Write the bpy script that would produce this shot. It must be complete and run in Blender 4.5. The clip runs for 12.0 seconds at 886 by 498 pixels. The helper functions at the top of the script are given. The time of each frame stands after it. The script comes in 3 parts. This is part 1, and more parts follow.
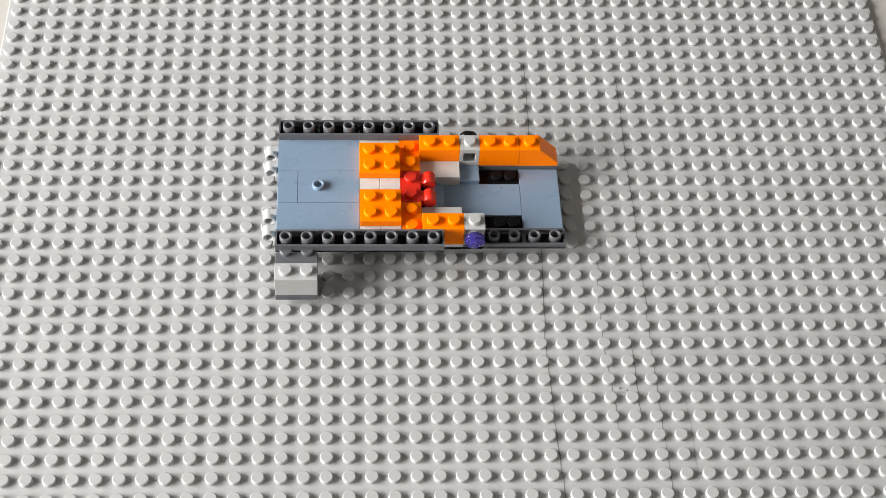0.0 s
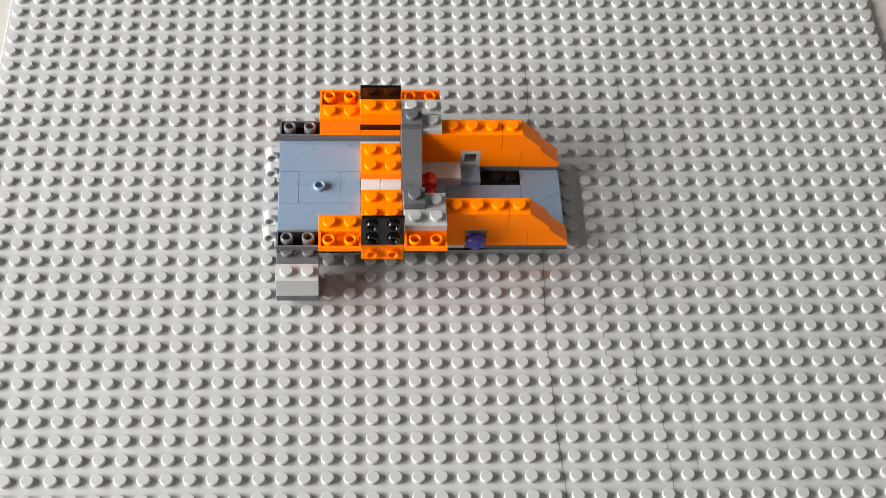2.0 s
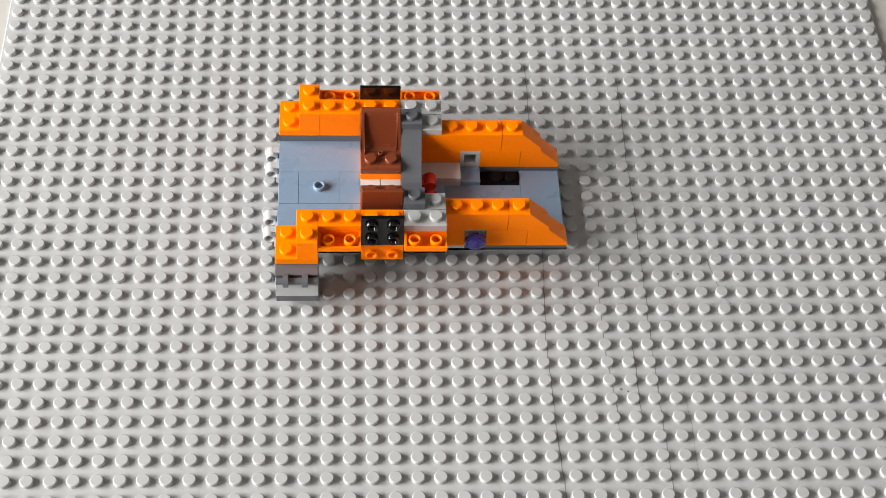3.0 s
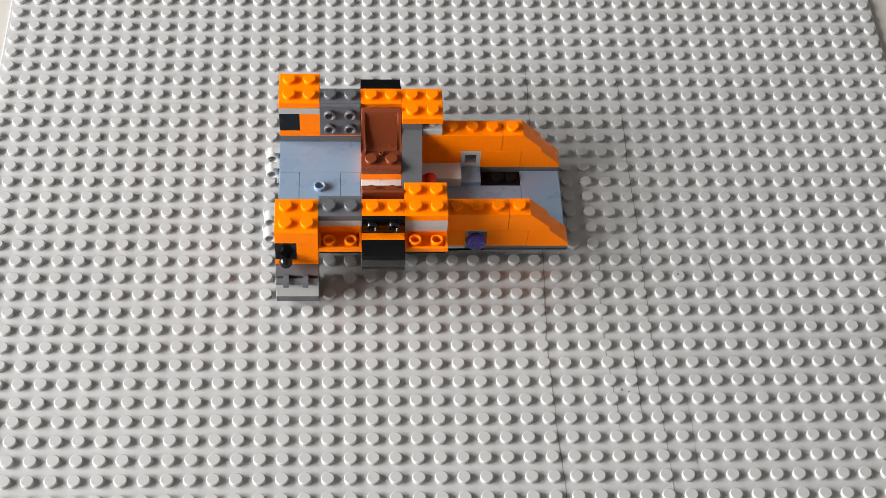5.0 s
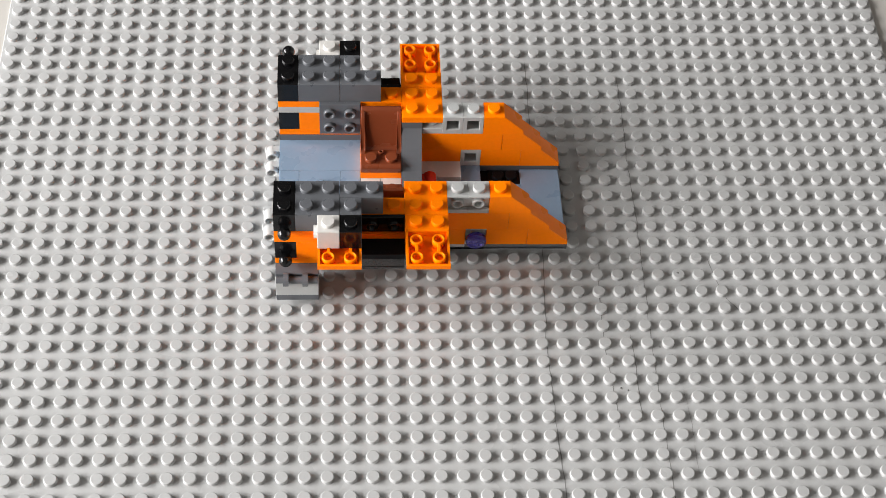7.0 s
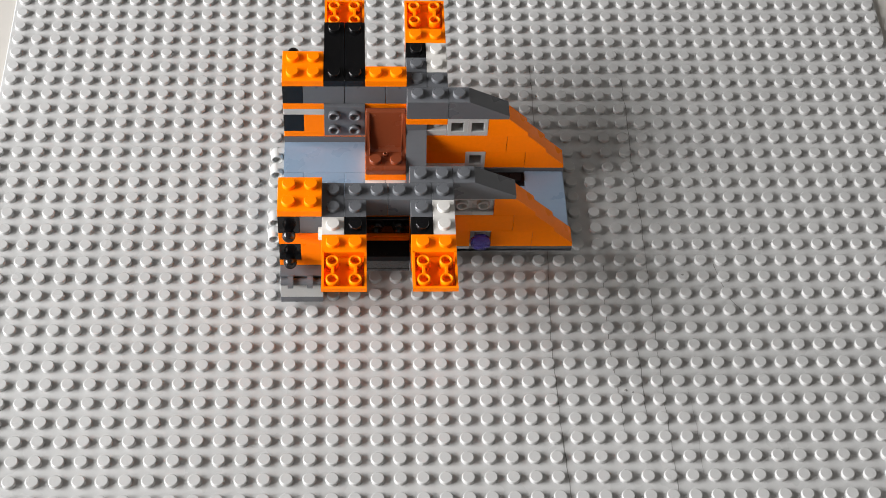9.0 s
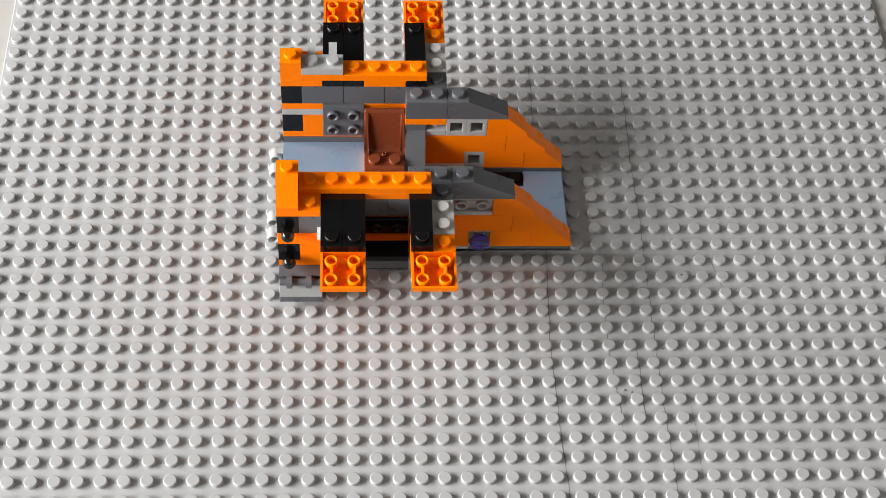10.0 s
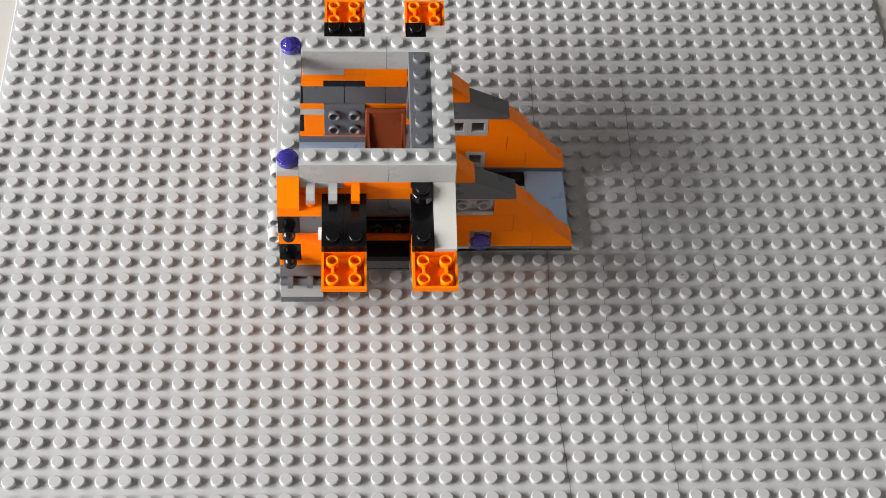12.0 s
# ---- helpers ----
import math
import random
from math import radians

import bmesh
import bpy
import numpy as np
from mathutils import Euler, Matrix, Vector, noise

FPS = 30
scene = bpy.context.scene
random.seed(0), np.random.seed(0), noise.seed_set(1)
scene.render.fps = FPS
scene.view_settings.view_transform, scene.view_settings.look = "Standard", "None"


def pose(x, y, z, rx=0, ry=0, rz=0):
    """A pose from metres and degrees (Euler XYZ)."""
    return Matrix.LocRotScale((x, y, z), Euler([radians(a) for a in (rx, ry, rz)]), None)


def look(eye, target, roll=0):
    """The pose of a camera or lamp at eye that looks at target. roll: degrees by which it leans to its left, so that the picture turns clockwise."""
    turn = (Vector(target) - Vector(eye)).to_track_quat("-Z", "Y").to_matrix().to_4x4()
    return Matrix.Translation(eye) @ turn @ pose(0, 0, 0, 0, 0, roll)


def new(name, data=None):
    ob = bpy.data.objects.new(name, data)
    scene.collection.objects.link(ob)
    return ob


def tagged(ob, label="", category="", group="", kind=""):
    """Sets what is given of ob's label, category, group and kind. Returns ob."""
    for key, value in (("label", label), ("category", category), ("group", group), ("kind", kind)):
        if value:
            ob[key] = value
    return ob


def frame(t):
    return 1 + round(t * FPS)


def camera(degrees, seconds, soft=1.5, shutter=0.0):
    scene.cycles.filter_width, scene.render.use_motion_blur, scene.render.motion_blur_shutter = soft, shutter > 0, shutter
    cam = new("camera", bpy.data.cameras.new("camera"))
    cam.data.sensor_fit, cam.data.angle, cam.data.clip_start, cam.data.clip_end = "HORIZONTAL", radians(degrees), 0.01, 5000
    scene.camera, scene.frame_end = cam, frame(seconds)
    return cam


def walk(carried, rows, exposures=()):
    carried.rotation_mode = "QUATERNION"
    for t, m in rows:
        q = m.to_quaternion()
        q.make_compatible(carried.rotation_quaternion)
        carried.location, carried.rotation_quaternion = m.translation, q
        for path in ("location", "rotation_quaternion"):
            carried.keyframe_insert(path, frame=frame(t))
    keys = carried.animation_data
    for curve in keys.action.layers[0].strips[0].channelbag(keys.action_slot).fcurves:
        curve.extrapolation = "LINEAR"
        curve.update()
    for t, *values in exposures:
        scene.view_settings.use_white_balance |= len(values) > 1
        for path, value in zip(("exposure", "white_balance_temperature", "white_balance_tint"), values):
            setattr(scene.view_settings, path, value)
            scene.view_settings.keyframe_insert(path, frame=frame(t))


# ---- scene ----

# Toy-brick units: one stud is 8 mm, one plate is 0.4 stud.
U = 0.008
PLATE_TOP = 0.7535          # height of the big baseplate's surface
HULL = (-8.96, -17.83, 0.62)  # the toy's near corner on the baseplate, in studs


def at(u, v, w):
    """Metres for a place in the toy: studs along, studs deep, plates up."""
    return ((HULL[0] + u) * U, (HULL[1] + v) * U, PLATE_TOP + (HULL[2] + 0.4 * w) * U)


# ---- camera ----
cam = camera(31.6, 12.0, 0.6)
BASE = pose(-5.5617 * U, -62.9019 * U, PLATE_TOP + 60.8606 * U, 90 - 52.451, 0, -5.743) @ pose(0, 0, 0, 0, 0, 4.421)
# the tripod is knocked a little each time a brick is added: seconds, turn left, turn up, in hundredths of a degree
NUDGES = [(0, 0, 2), (0.5, 2, 8), (1, 8, 11), (1.5, -3, 8), (2, 4, 5), (2.5, -1, 5), (3, 3, 6), (3.2, 3, 6), (4.8, 5, 7),
          (5, 5, 7), (5.5, 4, 4), (6, 5, 7), (6.5, 5, 9), (7, 4, 2), (7.1, 22, 8), (8.8, 17, 10), (9, 21, 9), (9.5, 23, 8), (10, 17, 9),
          (10.5, 22, 7), (11, 18, 9), (11.5, 19, 3), (12, 21, 9)]
walk(cam, [(t, BASE @ pose(0, 0, 0, up / 100, left / 100, 0)) for t, left, up in NUDGES], [(0, 0.0, 6620, 10), (3, -0.03, 6580, 10), (5.5, -0.05, 6540, 10), (7, -0.04, 6540, 10), (9, -0.09, 6500, 10), (12, -0.12, 6500, 10)])

# ---- light: a tall window in the wall beside the table ----
world = bpy.data.worlds.new("sky")
scene.world = world
world.use_nodes = True
wn = world.node_tree
sky = wn.nodes.new("ShaderNodeTexSky")
sky.sky_type, sky.sun_disc, sky.sun_elevation, sky.sun_rotation = "NISHITA", False, radians(35), radians(250)
wn.nodes["Background"].inputs["Strength"].default_value = 0.1
wn.links.new(sky.outputs[0], wn.nodes["Background"].inputs[0])
window_lamp = new("window_light", bpy.data.lights.new("window_light", "AREA"))
window_lamp.data.shape, window_lamp.data.size, window_lamp.data.size_y = "RECTANGLE", 1.55, 0.82
window_lamp.data.energy, window_lamp.data.color = 109, (1.0, 0.992, 0.985)
window_lamp.matrix_world = look((-1.53, -0.36, 1.39), (0.4, -0.36, 1.39))


# ---- materials ----
def material(name, colour, rough=0.3, grain=0.04, bump=0.02, scale=700, spec=0.5, transmission=0.0, scratch=0.0):
    m = bpy.data.materials.new(name)
    m.use_nodes = True
    n, l = m.node_tree.nodes, m.node_tree.links
    b = n["Principled BSDF"]
    co = n.new("ShaderNodeTexCoord")
    fine, broad = n.new("ShaderNodeTexNoise"), n.new("ShaderNodeTexNoise")
    fine.inputs["Scale"].default_value, broad.inputs["Scale"].default_value = scale, scale / 12
    fine.inputs["Detail"].default_value = broad.inputs["Detail"].default_value = 4
    for k in (fine, broad):
        l.new(co.outputs["Object"], k.inputs["Vector"])
    info = n.new("ShaderNodeObjectInfo")
    add = n.new("ShaderNodeMath")
    add.operation = "ADD"
    l.new(fine.outputs["Fac"], add.inputs[0])
    l.new(broad.outputs["Fac"], add.inputs[1])
    add2 = n.new("ShaderNodeMath")
    add2.operation = "MULTIPLY_ADD"
    add2.inputs[1].default_value = 0.2
    l.new(info.outputs["Random"], add2.inputs[0])
    l.new(add.outputs[0], add2.inputs[2])
    ramp = n.new("ShaderNodeMapRange")
    ramp.inputs["From Min"].default_value, ramp.inputs["From Max"].default_value = 0.6, 1.9
    ramp.inputs["To Min"].default_value, ramp.inputs["To Max"].default_value = 1 - 2 * grain, 1 + 2 * grain
    l.new(add2.outputs[0], ramp.inputs["Value"])
    mix = n.new("ShaderNodeMix")
    mix.data_type, mix.blend_type = "RGBA", "MULTIPLY"
    mix.inputs[0].default_value = 1
    mix.inputs[6].default_value = (*colour, 1)
    l.new(ramp.outputs[0], mix.inputs[7])
    l.new(mix.outputs[2], b.inputs["Base Color"])
    rr = n.new("ShaderNodeMapRange")
    rr.inputs["From Min"].default_value, rr.inputs["From Max"].default_value = 0.3, 0.7
    rr.inputs["To Min"].default_value, rr.inputs["To Max"].default_value = rough * 0.8, rough * 1.25
    l.new(broad.outputs["Fac"], rr.inputs["Value"])
    l.new(rr.outputs[0], b.inputs["Roughness"])
    b.inputs["Specular IOR Level"].default_value = spec
    b.inputs["Transmission Weight"].default_value = transmission
    if bump:
        bp = n.new("ShaderNodeBump")
        bp.inputs["Strength"].default_value, bp.inputs["Distance"].default_value = bump, 0.0005
        l.new(fine.outputs["Fac"], bp.inputs["Height"])
        l.new(bp.outputs[0], b.inputs["Normal"])
    return m


GREY_PLATE = material("baseplate_grey", (0.43, 0.431, 0.428), 0.29, 0.05, 0.12, 300, 0.5)
ORANGE = material("bright_orange", (1.0, 0.212, 0.0008), 0.3, 0.04, 0.02, 700, 0.11)
DARK = material("dark_grey", (0.105, 0.11, 0.12), 0.3)
LIGHT = material("light_grey", (0.42, 0.425, 0.42), 0.3)
WHITE = material("warm_white", (0.56, 0.545, 0.52), 0.32)
BLACK = material("black", (0.004, 0.004, 0.0045), 0.16, 0.1, 0.01, 700, 0.4)
# dull black parts, and the sheets that stand for shade in the trays
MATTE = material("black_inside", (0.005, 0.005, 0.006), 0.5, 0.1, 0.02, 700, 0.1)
SAND = material("sand_blue", (0.19, 0.265, 0.36), 0.3)
RED = material("bright_red", (0.62, 0.025, 0.012), 0.25)
BROWN = material("reddish_brown", (0.17, 0.038, 0.014), 0.25, 0.04, 0.02, 700, 0.4)
VIOLET = material("clear_violet", (0.15, 0.115, 0.66), 0.08, 0.02, 0.0, 700, 0.5, 0.8)
SMOKE = material("clear_black", (0.04, 0.037, 0.037), 0.15, 0.02, 0.0, 700, 0.4, 0.4)
PAINT = material("wall_paint", (0.21, 0.193, 0.175), 0.8, 0.03, 0.1, 90)
# paler than the other walls so that it throws window light back
PALE = material("bounce_wall_paint", (0.38, 0.376, 0.365), 0.8, 0.02, 0.1, 90)
CEILING = material("ceiling_paint", (0.16, 0.158, 0.153), 0.85, 0.02, 0.1, 70)
TABLE = material("table_white", (0.47, 0.45, 0.42), 0.4, 0.03, 0.02, 60)
BOARDS = material("floor_wood", (0.30, 0.21, 0.13), 0.5, 0.2, 0.1, 30)
CRACK = material("crack_dirt", (0.21, 0.205, 0.2), 0.8, 0.2, 0.0, 900)


# ---- mesh helpers, in studs ----
def chamfer_box(bm, lo, hi, c=0.03):
    lo, hi = Vector(lo), Vector(hi)
    c = min(c, *(abs(hi[k] - lo[k]) * 0.45 for k in range(3)))
    g = {}
    for i in (0, 1):
        for j in (0, 1):
            for k in (0, 1):
                s = (i, j, k)
                corner = Vector(((lo, hi)[i].x, (lo, hi)[j].y, (lo, hi)[k].z))
                for a in range(3):
                    p = corner.copy()
                    for b in range(3):
                        if b != a:
                            p[b] += c * (1 - 2 * s[b])
                    g[s, a] = bm.verts.new(p)

    def face(*vs):
        bm.faces.new(vs)
    for a in range(3):
        b, d = (a + 1) % 3, (a + 2) % 3
        for side in (0, 1):
            ring = []
            for q, r in ((0, 0), (1, 0), (1, 1), (0, 1)):
                s = [0, 0, 0]
                s[a], s[b], s[d] = side, q, r
                ring.append(g[tuple(s), a])
            face(*(ring if side else ring[::-1]))
        for q in (0, 1):
            for r in (0, 1):
                s0, s1 = [0, 0, 0], [0, 0, 0]
                s0[a], s1[a] = 0, 1
                s0[b] = s1[b] = q
                s0[d] = s1[d] = r
                s0, s1 = tuple(s0), tuple(s1)
                vs = [g[s0, b], g[s1, b], g[s1, d], g[s0, d]]
                face(*(vs if q != r else vs[::-1]))
    for i in (0, 1):
        for j in (0, 1):
            for k in (0, 1):
                vs = [g[(i, j, k), a] for a in range(3)]
                face(*(vs if (i + j + k) % 2 else vs[::-1]))


def lathe(bm, origin, profile, n=20, axis="z"):
    """Turns (radius, height) pairs round an upright axis, or one along -y."""
    o = Vector(origin)
    rings = []
    for r, h in profile:
        ring = []
        for k in range(n):
            a = 2 * math.pi * k / n
            p = Vector((r * math.cos(a), r * math.sin(a), h))
            if axis == "y":
                p = Vector((p.x, -p.z, p.y))
            ring.append(bm.verts.new(o + p))
        rings.append(ring)
    for a, b in zip(rings, rings[1:]):
        for k in range(n):
            f = bm.faces.new((a[k], a[(k + 1) % n], b[(k + 1) % n], b[k]))
            f.smooth = True
    bm.faces.new(rings[-1])
    if profile[0][0] > 0 and profile[0][1] > 0:
        bm.faces.new(rings[0][::-1])


# two short rows of raised marks on the top of every stud: place, half width, half depth
RELIEF = [(-0.145, 0.06, 0.02, 0.045), (-0.06, 0.06, 0.035, 0.045), (0.045, 0.06, 0.035, 0.045), (0.145, 0.06, 0.025, 0.045),
          (-0.125, -0.075, 0.03, 0.04), (-0.02, -0.075, 0.035, 0.04), (0.09, -0.075, 0.04, 0.04)]


def raised(bm, x, y, z, w, d, h):
    """A low mark with sloping sides."""
    low = [bm.verts.new((x + i * w, y + j * d, z)) for i, j in ((-1, -1), (1, -1), (1, 1), (-1, 1))]
    top = [bm.verts.new((x + i * w * 0.6, y + j * d * 0.7, z + h)) for i, j in ((-1, -1), (1, -1), (1, 1), (-1, 1))]
    bm.faces.new(top)
    for k in range(4):
        bm.faces.new((low[k], low[(k + 1) % 4], top[(k + 1) % 4], top[k]))


def stud(bm, u, v, z, hollow=False, axis="z", n=20):
    if hollow:
        prof = [(0.3, -0.02), (0.3, 0.17), (0.275, 0.2), (0.215, 0.2), (0.195, 0.18), (0.195, 0.0)]
    else:
        prof = [(0.3, -0.02), (0.3, 0.165), (0.27, 0.2)]
    lathe(bm, (u, v, z), prof, n, axis)
    if not hollow and axis == "z":
        for x, y, w, d in RELIEF:
            raised(bm, u + x, v + y, z + 0.199, w, d, 0.007)


def mesh(name, bm, mat):
    bmesh.ops.scale(bm, vec=(U, U, U), verts=bm.verts)
    me = bpy.data.meshes.new(name)
    bm.to_mesh(me)
    bm.free()
    for m in (mat if isinstance(mat, (list, tuple)) else (mat,)):
        me.materials.append(m)
    return me


def part(name, bm, mat, parent, label="", place=(0, 0, 0)):
    ob = new(name, mesh(name, bm, mat))
    ob.parent = parent
    ob.location = place
    if label:
        tagged(ob, label)
    return ob


# ---- the room and the table ----
def slab(name, lo, hi, mat, label, category, kind="structure", c=0.004):
    bm = bmesh.new()
    chamfer_box(bm, [k / U for k in lo], [k / U for k in hi], c / U)
    return tagged(new(name, mesh(name, bm, mat)), label, category, kind=kind)


slab("floor", (-1.70, -1.85, -0.05), (1.55, 3.8, 0), BOARDS, "brown wooden floor of the room", "floor")
slab("ceiling", (-1.70, -1.85, 3.0), (1.55, 3.8, 3.1), CEILING, "plain painted room ceiling", "ceiling")
slab("wall_north", (-1.55, 3.65, 0), (1.4, 3.8, 3.0), PAINT, "plain painted room wall", "wall")
slab("wall_south", (-1.55, -1.85, 0), (1.4, -1.70, 3.0), PAINT, "plain painted room wall", "wall")
# unseen wall added close by, to brighten the toy's right-hand faces
slab("wall_east", (1.4, -1.85, 0), (1.55, 3.8, 3.0), PALE, "unseen pale wall added to bounce light onto the toy", "wall")
west = tagged(new("wall_west"), "painted wall with a window beside the table", "wall", kind="structure")
for lo, hi in (((-1.70, -1.85, 0), (-1.55, -1.135, 3.0)), ((-1.70, 0.415, 0), (-1.55, 3.8, 3.0)),
               ((-1.70, -1.135, 0), (-1.55, 0.415, 0.98)), ((-1.70, -1.135, 1.80), (-1.55, 0.415, 3.0))):
    bm = bmesh.new()
    chamfer_box(bm, [k / U for k in lo], [k / U for k in hi], 0.3)
    part("wall_piece", bm, PAINT, west)


def table():
    t = tagged(new("table"), "plain white table under the grey baseplate", "table")
    t.location = (0.0, -0.28, 0)
    bm = bmesh.new()
    chamfer_box(bm, (-60, -80, 90), (60, 75, 94.02), 0.5)
    part("tabletop", bm, TABLE, t)
    for x in (-55, 50):
        for y in (-75, 65):
            bm = bmesh.new()
            chamfer_box(bm, (x, y, 0), (x + 5, y + 5, 90), 0.4)
            part("leg", bm, TABLE, t)
    return t


table()


def baseplate():
    """48 by 48 studs, rows counted away from the camera."""
    b = tagged(new("baseplate"), "large light grey studded toy baseplate with faint cracks", "baseplate")
    b.location = (0, 0, PLATE_TOP)
    bm = bmesh.new()
    chamfer_box(bm, (-24, -41.5, -0.165), (24, 6.5, 0), 0.04)
    part("sheet", bm, GREY_PLATE, b)
    prof, n = [(0.305, -0.01), (0.303, 0.05), (0.300, 0.16), (0.294, 0.187), (0.278, 0.204), (0.255, 0.21)], 20

    def stud_mesh(name, spots):
        verts, faces = [], []
        for x, y in spots:
            k0 = len(verts)
            for r, h in prof:
                for k in range(n):
                    a = 2 * math.pi * k / n
                    verts.append(((x + r * math.cos(a)) * U, (y + r * math.sin(a)) * U, h * U))
            for q in range(len(prof) - 1):
                for k in range(n):
                    k1 = (k + 1) % n
                    faces.append((k0 + q * n + k, k0 + q * n + k1, k0 + q * n + n + k1, k0 + q * n + n + k))
            faces.append(tuple(range(k0 + (len(prof) - 1) * n, k0 + len(prof) * n)))
        me = bpy.data.meshes.new(name)
        me.from_pydata(verts, [], faces)
        me.polygons.foreach_set("use_smooth", [len(f) == 4 for f in faces])
        me.materials.append(GREY_PLATE)
        return me

    def in_front(x, y):
        """The strip of the plate before the toy, where the studs are parts of their own."""
        return -15 < x < 6 and -33.5 < y < -19.5
    grid = [(i - 23.5, 6 - j) for j in range(48) for i in range(48)]
    rest = new("studs", stud_mesh("studs", [p for p in grid if not in_front(*p)]))
    rest.parent = b
    tagged(rest, kind="stuff")
    one = stud_mesh("stud", [(0, 0)])
    for x, y in grid:
        if in_front(x, y):
            k = new("stud", one)
            k.parent = b
            k.location = (x * U, y * U, 0)
    return b


plate = baseplate()

# ---- the toy: every brick is built in toy space (studs along u, studs deep v, plates up w) ----
class Shape:
    """Gathers the faces of one brick; mirror flips it to the far side of the toy."""

    def __init__(self):
        self.bm = bmesh.new()
        self.pieces = []

    def piece(self, name):
        """A part of its own: what is drawn by the call chained to it goes into a mesh under the brick."""
        s = Shape()
        s.pieces = self.pieces
        self.pieces.append((name, s.bm))
        return s

    def box(self, u0, u1, v0, v1, w0, w1, gap=0.004, c=0.014):
        chamfer_box(self.bm, (u0 + gap, v0 + gap, 0.4 * w0 + 0.004), (u1 - gap, v1 - gap, 0.4 * w1 - 0.004), c)
        return self

    def studs(self, w, *spots, hollow=False):
        for u, v in spots:
            stud(self.piece("hollow_stud" if hollow else "stud").bm, u, v, 0.4 * w, hollow)
        return self

    def side_stud(self, u, v, z, hollow=True):
        stud(self.piece("side_stud").bm, u, v, z, hollow, "y")
        return self

    def prism(self, profile, a, b, along="u", gap=0.006):
        """A profile of (v, w), or of (u, w) when it runs along v, drawn out from a to b."""
        rings = []
        for k in (a + gap, b - gap):
            rings.append([self.bm.verts.new((k, p, 0.4 * w) if along == "u" else (p, k, 0.4 * w)) for p, w in profile])
        n = len(profile)
        self.bm.faces.new(rings[0])
        self.bm.faces.new(rings[1][::-1])
        for k in range(n):
            self.bm.faces.new((rings[0][k], rings[1][k], rings[1][(k + 1) % n], rings[0][(k + 1) % n]))
        return self

    def tube(self, u, v, w0, w1, r=0.3, inner=0.2):
        z0, z1 = 0.4 * w0, 0.4 * w1
        lathe(self.piece("hollow_stud").bm, (u, v, z0), [(r, 0.001), (r, z1 - z0 - 0.03), (r - 0.03, z1 - z0), (inner + 0.02, z1 - z0),
                                    (inner, z1 - z0 - 0.02), (inner, (z1 - z0) * 0.35)])
        return self

    def ball(self, u, v, z, r, sx=1.0, sy=1.0, sz=1.0):
        before = set(self.bm.verts)
        bmesh.ops.create_uvsphere(self.bm, u_segments=20, v_segments=12, radius=r)
        for k in self.bm.verts:
            if k not in before:
                k.co = Vector((u + k.co.x * sx, v + k.co.y * sy, z + k.co.z * sz))
                for f in k.link_faces:
                    f.smooth = True
        return self


def brick(u0, u1, v0, v1, w0, w1, bare=()):
    s = Shape().box(u0, u1, v0, v1, w0, w1)
    for i in range(round(u1 - u0)):
        for j in range(round(v1 - v0)):
            if (i, j) not in bare:
                s.studs(w1, (u0 + i + 0.5, v0 + j + 0.5))
    return s


def cells(spots, w0, w1):
    """An L-shaped plate or brick over the given stud cells: the first box is whole, the arm butts against it."""
    s = Shape()
    for u0, u1, v0, v1 in spots:
        s.box(u0, u1, v0, v1, w0, w1, 0.012)
        for i in range(round(u1 - u0)):
            for j in range(round(v1 - v0)):
                s.studs(w1, (u0 + i + 0.5, v0 + j + 0.5))
    return s


def slope_right(u0, u1, v0, v1, w0, w1):
    """One stud, then a face that falls away to the right."""
    s = Shape().prism([(u0 + 0.01, w0), (u1 - 0.01, w0), (u1 - 0.01, w0 + 0.55), (u0 + 1, w1), (u0 + 0.01, w1)], v0, v1, "v")
    return s.studs(w1, (u0 + 0.5, (v0 + v1) / 2))


def slope_out(u0, u1, v_in, v_out, w0, w1, flat=1.0):
    """One stud on the inner side, then a face that falls towards the outside."""
    s = Shape().prism([(v_in - 0.01, w0), (v_out + 0.01, w0), (v_out + 0.01, w0 + 0.5), (v_in - flat, w1), (v_in - 0.01, w1)], u0, u1)
    return s.studs(w1, ((u0 + u1) / 2, v_in - 0.5))


def inverted(u0, u1, v_in, v_out, w0, w1, lip=0.65):
    """A brick whose outer rows hang over: solid studs inside, an open tray of hollow studs outside."""
    s = Shape()
    v = v_in - 1
    s.box(u0, u1, v, v_in, w0, w1)
    n = round(u1 - u0)
    s.studs(w1, *[(u0 + i + 0.5, v_in - 0.5) for i in range(n)])
    low = w1 - lip
    s.prism([(v + 0.05, w0 + 0.03), (v_out + 0.06, low + 0.03), (v_out + 0.06, w1 - 0.5), (v + 0.05, w1 - 0.95)], u0 + 0.02, u1 - 0.02)
    s.prism([(v_out + 0.02, low), (v_out + 0.13, low), (v_out + 0.13, w1), (v_out + 0.02, w1)], u0, u1)
    for a in (u0, u1 - 0.13):
        s.prism([(v + 0.05, w0 + 0.01), (v_out + 0.07, low + 0.01), (v_out + 0.07, w1 - 0.01), (v + 0.05, w1 - 0.01)], a, a + 0.13, "u", 0.013)
    rows = round(v - v_out)
    for i in range(n):
        for j in range(rows):
            s.tube(u0 + i + 0.5, v - j - 0.52, w1 - 0.9 + 0.2 * j, w1 + 0.3)
        if rows > 1:
            s.box(u0 + i + 0.43, u0 + i + 0.57, v - 1.3, v - 0.72, w1 - 1.2, w1 + 0.15, 0)
    return s


